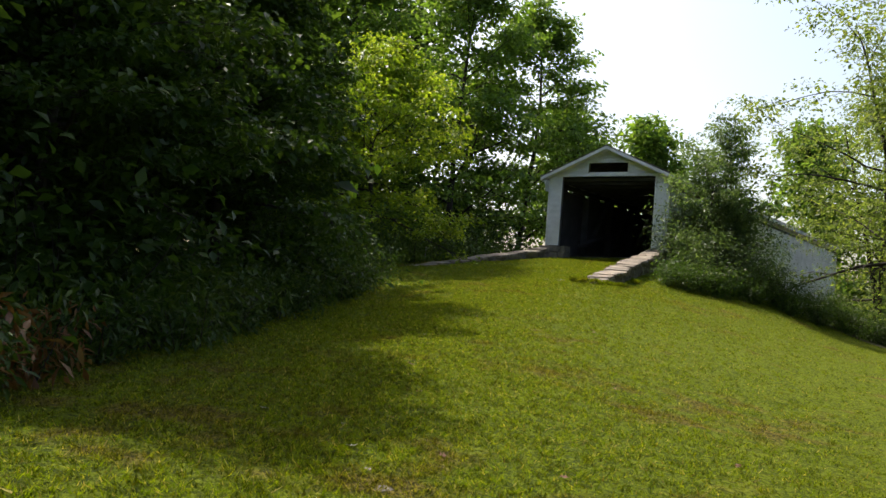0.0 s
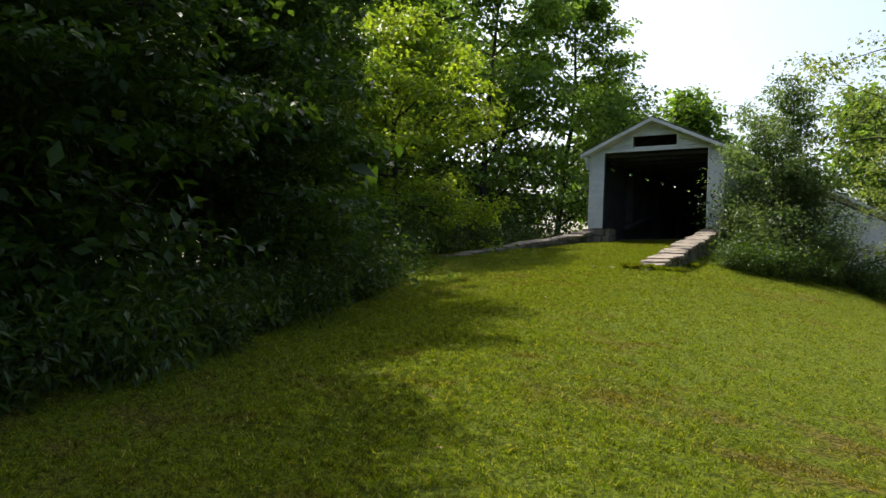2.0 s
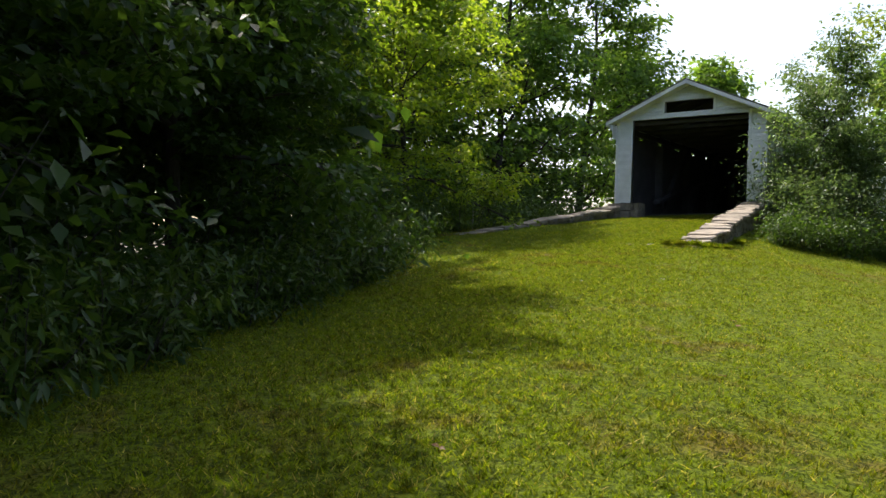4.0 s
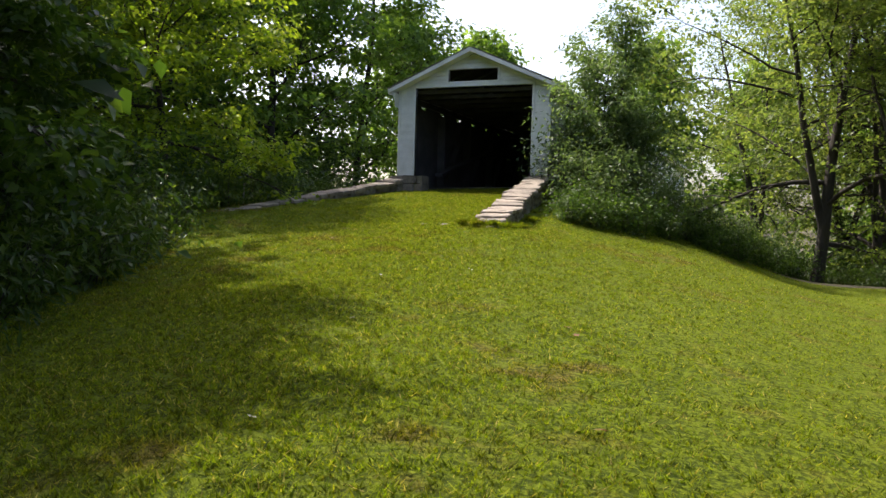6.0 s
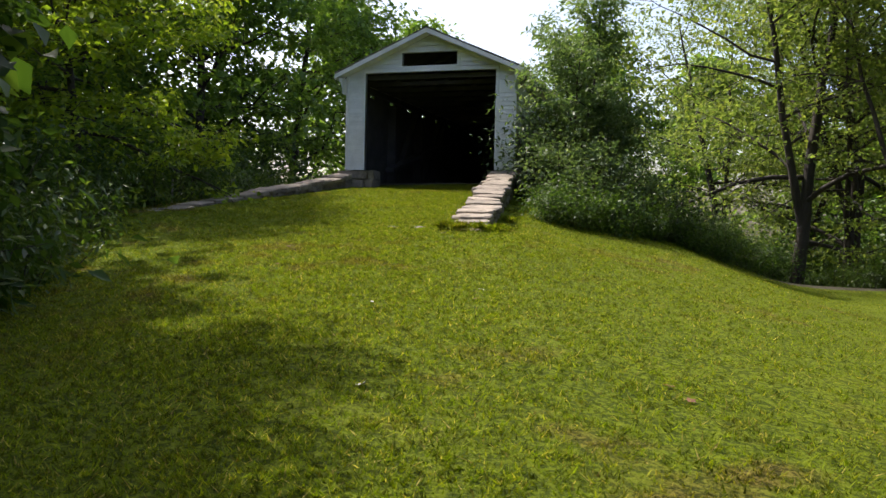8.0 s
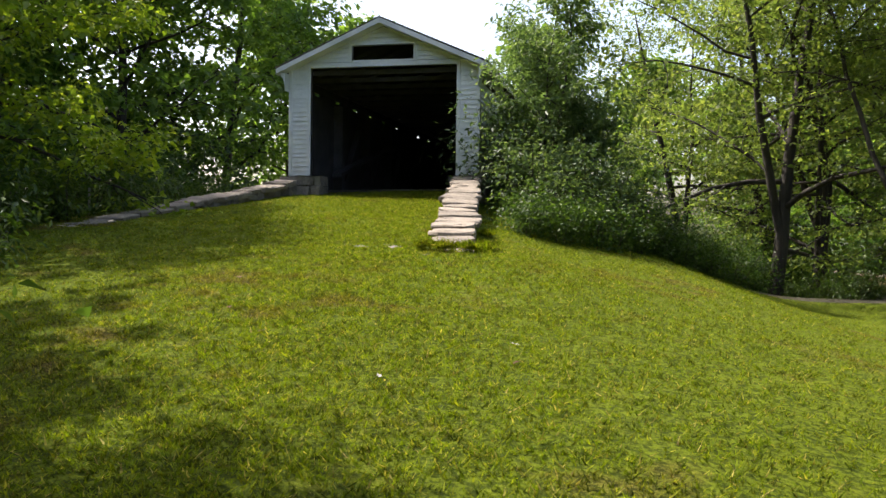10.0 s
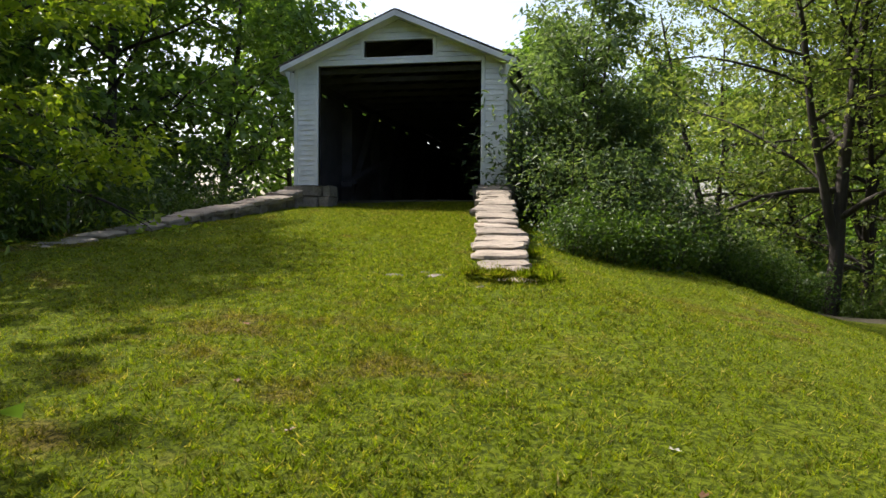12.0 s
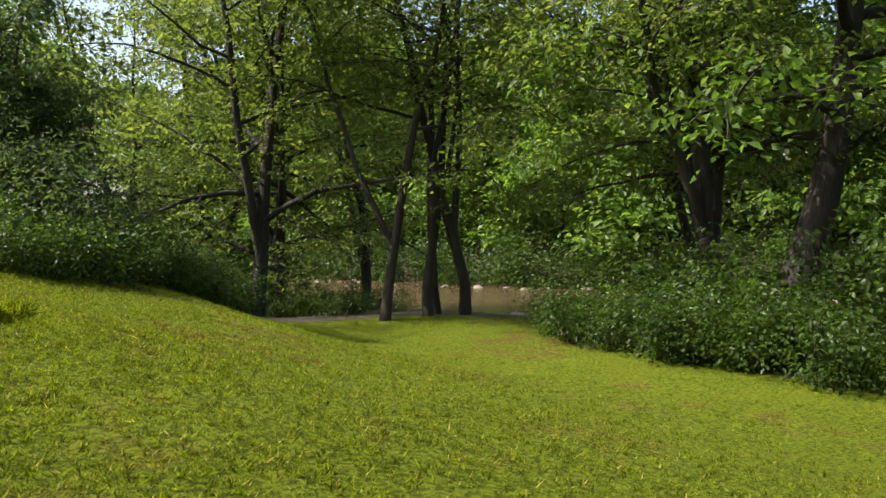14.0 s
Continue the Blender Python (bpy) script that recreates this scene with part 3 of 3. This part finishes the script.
def build_wall(name, line, y0, y1, top, label, inner, seed):
    rng = np.random.default_rng(seed)
    wall = new(name)
    tagged(wall, label, "stone wall", kind="structure")
    y = y1
    while y > y0:
        ln = rng.uniform(0.26, 0.72)
        ym = y - ln / 2
        x, z = line(ym), top(ym)
        th = rng.uniform(0.1, 0.16)
        tilt = math.degrees(math.atan((top(ym + 0.5) - top(ym - 0.5)))) * 0.95
        ob = part("cap_stone", cap_slab(rng, rng.uniform(0.66, 0.84), ln + 0.03, th), M_STONE, wall)
        ob.matrix_basis = pose(x + rng.uniform(-0.04, 0.04), ym, z + rng.uniform(-0.025, 0.025), tilt + rng.uniform(-2.5, 2.5), rng.uniform(-3, 3), inner + rng.uniform(-9, 9))
        y -= ln
    y = y1
    while y > y0 + 0.2:
        ln = rng.uniform(0.25, 0.5)
        ym = y - ln / 2
        x, z = line(ym), top(ym) - 0.13
        lo = min(float(height(x - 0.5, ym)), float(height(x + 0.6, ym))) - 0.2
        while z > lo:
            th = rng.uniform(0.12, 0.22)
            for sx in (-1, 1):
                ob = part("wall_stone", stone_block(rng, 0.32, ln, th), M_RUBBLE, wall)
                ob.matrix_basis = pose(x + sx * rng.uniform(0.13, 0.17), ym + rng.uniform(-0.05, 0.05), z, 0, 0, inner + rng.uniform(-5, 5))
            z -= th
        y -= ln


build_wall("wall_east", lambda y: 2.42 - 0.173 * y, -10.5, -0.1, lambda y: 0.66 + 0.16 * y, "low dry-laid limestone wall with pale flat cap stones", 10, 11)
build_wall("wall_west", lambda y: -2.75 + 0.13 * y, -11.0, -0.1, lambda y: 0.52 + 0.163 * y, "low dry-laid limestone wall with pale flat cap stones along brush", -8, 12)

abut = new("abutment")
tagged(abut, "rough stone abutment under the bridge portal", "abutment", kind="structure")
rng = np.random.default_rng(21)
for x0, x1 in ((-3.0, -1.75), (1.95, 2.95)):
    z = 0.63
    while z > -2.5:
        th = rng.uniform(0.18, 0.3)
        x = x0
        while x < x1 - 0.1:
            w = min(rng.uniform(0.35, 0.6), x1 - x)
            ob = part("abutment_stone", stone_block(rng, w, 0.6, th), M_RUBBLE, abut)
            ob.matrix_basis = pose(x + w / 2, 0.16, z, 0, 0, rng.uniform(-3, 3))
            x += w
        z -= th

# ---- post ----
post = part("fence_post", box(-0.02, 0.02, -0.02, 0.02, -0.6, 1.2, 0.004), M_STEEL)
post.matrix_basis = pose(-4.5, -6.55, -1.2, 1, 1, 20)
tagged(post, "thin weathered steel fence post beside the stone wall", "post")

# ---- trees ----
DARK = "tall broad-leaved tree at the wood's edge, leaf colour darkened for shade"
oak = [tree(100 + k, 14, 0.2, 0.2, 4.8, 32, M_LEAF_SHADED, 0.24, 16, 0.34, flat=0.35) for k in range(3)]
wide = [tree(140 + k, 12, 0.22, 0.34, 4.3, 34, M_LEAF_SHADED, 0.24, 24, 0.3, (0.03, 0.0), 0.02, 0.04, 0.3, flat=0.35) for k in range(2)]
maple = [tree(200 + k, 13, 0.17, 0.16, 4.6, 32, M_LEAF_MID, 0.24, 17, 0.34, flat=0.35) for k in range(2)]
light = [tree(300 + k, 13, 0.22, 0.3, 4.4, 26, M_LEAF_LIGHT, 0.14, 20, 0.42, (0.05, 0.02), 0.02, 0.07, 0.4, 1, True, 0.22) for k in range(3)]
far = [tree(400 + k, 15, 0.22, 0.03, 5.6, 28, M_LEAF_MID, 0.56, 8, 0.75, twigs=False) for k in range(2)]
deep = [tree(420 + k, 15, 0.22, 0.06, 5.6, 26, M_LEAF_SHADED, 0.6, 8, 0.8, twigs=False) for k in range(2)]

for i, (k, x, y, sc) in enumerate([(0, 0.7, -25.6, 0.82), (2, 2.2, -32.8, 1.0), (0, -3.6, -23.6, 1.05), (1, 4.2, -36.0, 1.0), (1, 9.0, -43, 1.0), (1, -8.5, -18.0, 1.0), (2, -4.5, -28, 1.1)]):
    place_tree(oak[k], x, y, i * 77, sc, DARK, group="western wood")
for i, (x, y, sc) in enumerate([(0.2, -20.9, 0.68), (-1.6, -18.0, 0.68), (3.4, -26.6, 0.6)]):
    place_tree(wide[i % 2], x, y, i * 140, sc, "broad dark tree with boughs reaching over the lawn", group="western wood")
for i, (x, y, sc) in enumerate([(-8, -20, 1.1), (-9, -26, 1.1), (-8, -33, 1.2), (-1, -38, 1.1), (-14, -30, 1.3), (-13, -16, 1.2), (-18, -8, 1.2), (-5, -44, 1.2), (3, -48, 1.2), (-19, -22, 1.4), (-20, 2, 1.2), (-20, 12, 1.2), (-20, -40, 1.4), (12, -54, 1.2), (22, -50, 1.2)]):
    place_tree(deep[i % 2], x, y, i * 77, sc, "tall dark tree deep in the wood", group="western wood")
for i, (k, x, y, sc) in enumerate([(0, -12.5, -7.0, 0.85), (1, -13.0, -1.5, 1.2), (0, -12.0, 6.0, 1.35), (1, -11.4, 12.6, 1.3)] ):
    place_tree(maple[k], x, y, 30 + i * 101, sc, "tall broad-leaved tree with green sunlit crown beside the bridge", group="western wood")
hang = tree(520, 10, 0.16, 0.3, 5.2, 28, M_LEAF_HANG, 0.2, 20, 0.28, (0.1, 0.02), 0.01, 0.06, 0.8)
for i, (x, y, sc) in enumerate([(-11.5, 21, 0.8), (0.0, 46, 1.05), (6.0, 43, 0.95), (-13.5, 41, 1.0)]):
    place_tree(far[i % 2], x, y, i * 50, sc, "broad-leaved tree with hazy green crown behind the bridge", group="western wood")
for x, y, turn, sc in ((-6.2, -8.2, 15, 0.9), (-8.2, -11.4, 130, 0.85)):
    place_tree(hang, x, y, turn, sc, "tree with sunlit yellow-green leaves hanging over the lawn", group="western wood")
for i, (k, x, y, sc) in enumerate([(1, 13.5, 11.0, 1.1), (2, 18.4, -5.0, 1.1), (0, 19.6, -4.2, 1.0), (2, 12.5, 15, 1.1), (0, 9.0, 14, 1.05), (1, 18, 13, 1.1), (1, 23, 0, 1.1)]):
    place_tree(light[k], x, y, i * 63, sc, "slender riverside tree with dark trunk and light green leaves", group="riverside trees")
slim = [tree(360 + k, 13, 0.14, 0.38, 3.8, 20, M_LEAF_LIGHT, 0.15, 12, 0.36, (0.04, 0.0), 0.02, 0.085, 0.4, 1, True, 0.25) for k in range(2)]
for i, (x, y, sc) in enumerate([(13.4, 1.0, 1.0), (14.9, 1.4, 1.05), (15.4, 1.8, 1.0), (16.0, 1.3, 1.15)]):
    place_tree(slim[i % 2], x, y, i * 63, sc, "slender crooked riverside tree with forked dark trunk", group="riverside trees")
for i, (x, y, sc) in enumerate([(21, -12, 0.9), (23, -21, 1.2), (25, -31, 1.2)]):
    place_tree(oak[i % 2], x, y, i * 63, sc, "leafy tree by the river beyond the lawn", group="riverside trees")
low = [tree(330 + k, 12, 0.2, 0.14, 5.0, 24, M_LEAF_LIGHT, 0.16, 17, 0.38, (0.03, -0.02), -0.01, 0.05, 0.35, 1, True, 0.2) for k in range(2)]
for i, (x, y, sc) in enumerate([(10.9, 4.0, 1.15), (13.2, 8.9, 1.0)]):
    place_tree(low[i % 2], x, y, i * 97, sc, "riverside tree with low spreading boughs of light green leaves", group="riverside trees")
big = tree(500, 15, 0.42, 0.28, 5.5, 28, M_LEAF_MID, 0.22, 17, 0.48, (0.28, 0.0))
place_tree(big, 18.7, -6.6, -35, 1.0, "thick leaning riverside tree with dark bark", group="riverside trees")
i = 0
for s0 in (23, 29, 37):
    for u in np.arange(-42, 48, 6.5 if s0 < 33 else 10):
        i += 1
        r = random.Random(i)
        s = s0 + r.uniform(-1.5, 1.5)
        x, y = (141.5 / 5.83 + s) * 5 / 5.83 - u * 3 / 5.83, (141.5 / 5.83 + s) * 3 / 5.83 + u * 5 / 5.83
        if (abs(x) > 7 or y > 48):
            place_tree(far[i % 2], x, y, r.uniform(0, 360), r.uniform(0.8, 1.1) * (0.62 if x < 4 else 1.0), "leafy tree on the river's far bank", group="far bank trees")

# ---- shrubs ----
weed = [shrub(600 + k, 1.2, 0.7, 13, M_WEED, 0.15, 8, 0.16, 3.2, 0.5) for k in range(3)]
bushes = [shrub(620 + k, 2.6, 1.2, 16, M_LEAF_SHADED, 0.19, 10, 0.28) for k in range(3)]
r = random.Random(4)
y = -39.0
while y < 1:
    x = float(lawn_left(y))
    for d, kind in ((-0.1, 0), (-0.9, 0), (-2.2, 1)):
        m = (weed if kind == 0 else bushes)[r.randrange(3)]
        place_shrub(m, x + d + r.uniform(-0.35, 0.25), y + r.uniform(-0.4, 0.4), r.uniform(0, 360), r.uniform(0.75, 1.15), ("tall dark green weeds along the lawn's edge" if kind == 0 else "dense bush under the trees, leaf colour darkened for shade"), "weed_clump" if kind == 0 else "bush", "western brush")
    y += 1.3
y = -40.0
while y < 9:
    x = float(lawn_right(y))
    if not -3.4 < y < 2.0:
        # South of y = -3 the darkened leaf colour stands in for tree shade.
        for d, kind in ((0.3, 0 if y > -3 else 1), (1.1, 0 if y > -3 else 1), (2.4, 1 if y < -4 else 0)):
            m = (weed if kind == 0 else bushes)[r.randrange(3)]
            size = r.uniform(0.55, 0.8) if kind == 0 else r.uniform(0.4, 0.55) if d < 2 else r.uniform(0.65, 0.9)
            place_shrub(m, x + d + r.uniform(-0.3, 0.3), y + r.uniform(-0.4, 0.4), r.uniform(0, 360), size, ("green weeds along the mown lawn's edge" if kind == 0 else "dense bush by the river, leaf colour darkened for shade"), "weed_clump" if kind == 0 else "bush", "eastern brush")
    y += 1.1
for x in np.arange(4.6, 10.5, 0.8):
    for d in (0, 0.9):
        y = float(np.interp(x, [4, 6, 8, 10.5], [-5.2, -4.4, -1.5, 3.5])) + d
        place_shrub(bushes[r.randrange(3)], x + r.uniform(-0.3, 0.3), y + r.uniform(-0.3, 0.3), r.uniform(0, 360), r.uniform(0.3, 0.48), "low dark bush along the mown lawn's edge", "bush", "eastern brush")
for u in np.arange(-30, 34, 2.6):
    s = r.uniform(17, 20)
    x, y = (141.5 / 5.83 + s) * 5 / 5.83 - u * 3 / 5.83, (141.5 / 5.83 + s) * 3 / 5.83 + u * 5 / 5.83
    place_shrub(bushes[r.randrange(3)], x, y, r.uniform(0, 360), r.uniform(1.0, 1.5), "dark bush on the river's far bank", "bush", "far bank brush")
grey = [shrub(640 + k, 3.6, 1.5, 22, M_LEAF_BUSH_SHADED, 0.18, 14, 0.28, 2.4) for k in range(2)]
for i, (x, y, sc) in enumerate([(4.15, 0.1, 0.85), (3.9, 1.6, 1.0), (4.7, -1.4, 0.75), (5.6, -2.4, 0.7), (4.6, 0.6, 0.9), (6.4, -1.6, 0.5), (7.4, -0.2, 0.42), (4.2, 2.4, 1.0), (8.2, 1.6, 0.4), (9.0, 3.4, 0.45), (5.2, 4.2, 0.8), (9.4, 6.0, 0.8)]):
    place_shrub(grey[i % 2], x, y, i * 70, sc, "dense bluish-green bush beside the bridge", "bush", "bushes by the bridge")
for i, (x, y, sc) in enumerate([(10, 9, 1.2), (11.8, 10.5, 1.2), (13.2, 13.5, 1.4), (9, 16, 1.4), (11, 20, 1.5), (14.5, 18, 1.5), (7.5, 11, 1.2)]):
    place_shrub(bushes[i % 3], x, y, i * 80, sc, "dense dark bush under the riverside trees", "bush", "eastern brush")
for i, (x, y, sc) in enumerate([(-6.2, -3.0, 0.8), (-7.4, -0.5, 1.0), (-6.6, 2.2, 1.1), (-8.6, 3.6, 1.2), (-10.4, 1.0, 1.2), (-9.4, 8.0, 1.5), (-12.4, 9.5, 1.5), (-7.4, 13.0, 1.6), (-14.5, 4.0, 1.4), (-12.0, -4.5, 1.1)]):
    place_shrub(bushes[i % 3], x, y, i * 75, sc, "dense dark bush below the trees beside the bridge", "bush", "western brush")
dead = shrub(650, 0.9, 0.6, 10, M_DEAD, 0.2, 4, 0.14, 3.4, 0.7)
for i, (x, y, sc) in enumerate([(6.9, -28.9, 1.0), (6.2, -28.0, 0.8), (6.0, -29.6, 1.0)]):
    place_shrub(dead, x, y, i * 80, sc, "withered rust-brown weeds at the brush's edge", "weed_clump", "western brush")
sap = tree(510, 6.5, 0.08, 0.08, 2.3, 24, M_LEAF_GREY, 0.19, 10, 0.2, (0.2, 0.1), 0.16, 0.05, 0.5, 1, True, 0.3, 2.6)
place_tree(sap, 4.35, -0.5, 0, 0.9, "young tree with long bluish-green compound leaves", "sapling", category="sapling")
for x, y, turn, sc in ((4.6, 1.6, 200, 0.8), (5.6, -0.6, 250, 0.5)):
    place_tree(sap, x, y, turn, sc, "young tree with long bluish-green compound leaves", "sapling", category="sapling")

clump = shrub(660, 0.16, 0.3, 16, M_GRASS, 0.16, 4, 0.03, 9.0, -0.9, M_GRASS)
for i, (x, y, sc) in enumerate([(3.95, -10.75, 0.55), (4.2, -10.82, 0.6), (4.5, -10.75, 0.6), (4.68, -10.45, 0.75), (4.62, -9.9, 0.6), (4.45, -8.6, 0.6), (4.15, -6.6, 0.6)]):
    place_shrub(clump, x, y, i * 50, sc, "tuft of long unmown grass at the stone wall's foot", "grass_tuft", "tufts by the wall")

# ---- river ----
bm = bmesh.new()
bmesh.ops.create_grid(bm, x_segments=2, y_segments=2, size=1)
water = part("water", bm, M_WATER)
water.matrix_basis = Matrix.Translation((37, 29.5, -3.75)) @ pose(0, 0, 0, 0, 0, 31) @ Matrix.Diagonal((27, 60, 1, 1))
tagged(water, "shallow muddy brown river with small ripples", "river", kind="structure")

r = random.Random(31)
rock_rng = np.random.default_rng(31)
rocks = []
for k in range(5):
    bm = bmesh.new()
    bmesh.ops.create_icosphere(bm, subdivisions=2, radius=0.5)
    for v in bm.verts:
        v.co = Vector((v.co.x * 1.5, v.co.y, v.co.z * 0.55)) * (1 + float(rock_rng.uniform(-0.14, 0.14)))
    me = bpy.data.meshes.new("rock")
    bm.to_mesh(me)
    bm.free()
    me.materials.append(M_RUBBLE)
    rocks.append(me)
for k in range(70):
    u = r.uniform(-16, 26)
    s = r.choice((r.uniform(11, 17), r.uniform(0.2, 1.2) if r.random() < 0.5 else r.uniform(13, 16)))
    x, y = (141.5 / 5.83 + s) * 5 / 5.83 - u * 3 / 5.83, (141.5 / 5.83 + s) * 3 / 5.83 + u * 5 / 5.83
    ob = new("rock", rocks[k % 5])
    sc = r.uniform(0.25, 0.6)
    ob.matrix_basis = pose(x, y, max(float(height(x, y)), -3.8) + 0.05 * sc, r.uniform(-8, 8), r.uniform(-8, 8), r.uniform(0, 360)) @ Matrix.Scale(sc, 4)
    tagged(ob, "flat pale grey rock at the river's edge", "rock", "river rocks")


# ---- grass ----
def build_grass():
    rng = np.random.default_rng(9)
    n = 400000
    x, y = rng.uniform(-5, 18, n), rng.uniform(-35, 1, n)
    line = np.interp(y, [-33, -19, 0], [13.5, 4.7, 1.0])
    keep = (x > lawn_left(y) - 0.5) & (x < lawn_right(y) + 0.5) & (rng.uniform(0, 1, n) < np.exp(-np.abs(x - line) / 3.2))
    x, y = x[keep], y[keep]
    per = 7
    tall = np.repeat(rng.uniform(0.014, 0.052, len(x)), per)
    x = np.repeat(x, per) + rng.normal(0, 0.035, len(x) * per)
    y = np.repeat(y, per) + rng.normal(0, 0.035, len(y) * per)
    n = len(x)
    z = height(x, y)
    az, hh, w = rng.uniform(0, 6.283, n), tall * rng.uniform(0.6, 1.3, n), rng.uniform(0.0035, 0.009, n)
    b = np.stack([x, y, z - 0.005], -1)
    side = np.stack([np.cos(az), np.sin(az), 0 * az], -1) * w[:, None]
    tip = b + np.stack([rng.normal(0, 0.9, n) * hh, rng.normal(0, 0.9, n) * hh, hh], -1)
    v = np.stack([b - side, b + side, tip], 1).reshape(-1, 3)
    me = bpy.data.meshes.new("grass")
    me.vertices.add(len(v))
    me.vertices.foreach_set("co", v.ravel())
    me.loops.add(len(v))
    me.loops.foreach_set("vertex_index", np.arange(len(v), dtype=np.int32))
    me.polygons.add(n)
    me.polygons.foreach_set("loop_start", (np.arange(n) * 3).astype(np.int32))
    me.update(calc_edges=True)
    me.materials.append(M_GRASS)
    tagged(new("grass", me), "short mown yellow-green grass blades on the lawn", "grass", kind="stuff")


build_grass()

# ---- fallen leaves ----
r = random.Random(77)
fallen = []
for k in range(3):
    bm = bmesh.new()
    rim = [bm.verts.new((0.06 * math.cos(a) * (1.4 if i % 2 else 0.8), 0.04 * math.sin(a) * (1.3 if i % 2 else 0.85), 0.012 + r.uniform(-0.008, 0.02))) for i, a in enumerate(np.linspace(0, 2 * math.pi, 10, endpoint=False))]
    mid = bm.verts.new((0, 0, 0.012))
    for i in range(10):
        bm.faces.new((mid, rim[i], rim[(i + 1) % 10]))
    me = bpy.data.meshes.new("fallen_leaf")
    bm.to_mesh(me)
    bm.free()
    me.materials.append((M_DEAD, M_PALE, M_DEAD)[k])
    fallen.append(me)
for k, (x, y) in enumerate([(8.0, -18.4), (5.9, -15.6), (12.0, -27.6), (9.6, -26.0), (6.2, -19.6), (4.6, -14.6), (3.2, -15.2), (7.2, -22.6), (9.0, -21.6), (10.6, -23.4), (5.2, -17.0), (2.4, -13.4), (8.6, -24.8), (11.4, -29.4), (11.2, -27.9), (12.69, -25.89), (10.7, -28.3), (8.15, -18.67), (10.2, -27.2), (9.4, -27.9), (6.0, -16.2), (3.9, -16.0)]):
    ob = new("fallen_leaf", fallen[k % 3])
    ob.matrix_basis = pose(x, y, float(height(x, y)) + 0.012, r.uniform(-12, 12), r.uniform(-12, 12), r.uniform(0, 360)) @ Matrix.Scale(r.uniform(0.45, 0.7), 4)
    tagged(ob, "curled dry fallen leaf lying on the mown grass" if k % 3 != 1 else "pale dry fallen leaf lying on the mown grass", "leaf", "fallen leaves")

# ---- half-buried stones on the lawn ----
for k, (x, y, sc) in enumerate([(2.9, -10.5, 0.2), (3.25, -10.3, 0.16), (3.45, -10.55, 0.22), (2.6, -10.25, 0.12), (10.1, -27.7, 0.1), (9.9, -27.5, 0.07), (4.1, -11.2, 0.12), (11.43, -28.85, 0.13), (11.1, -28.6, 0.08)]):
    ob = new("stone", rocks[k % 5])
    ob.matrix_basis = pose(x, y, float(height(x, y)) - 0.01, 0, 0, k * 40) @ Matrix.Diagonal((sc, sc, sc * 0.5, 1))
    tagged(ob, "small flat stone half buried in the worn turf", "stone", "lawn stones")
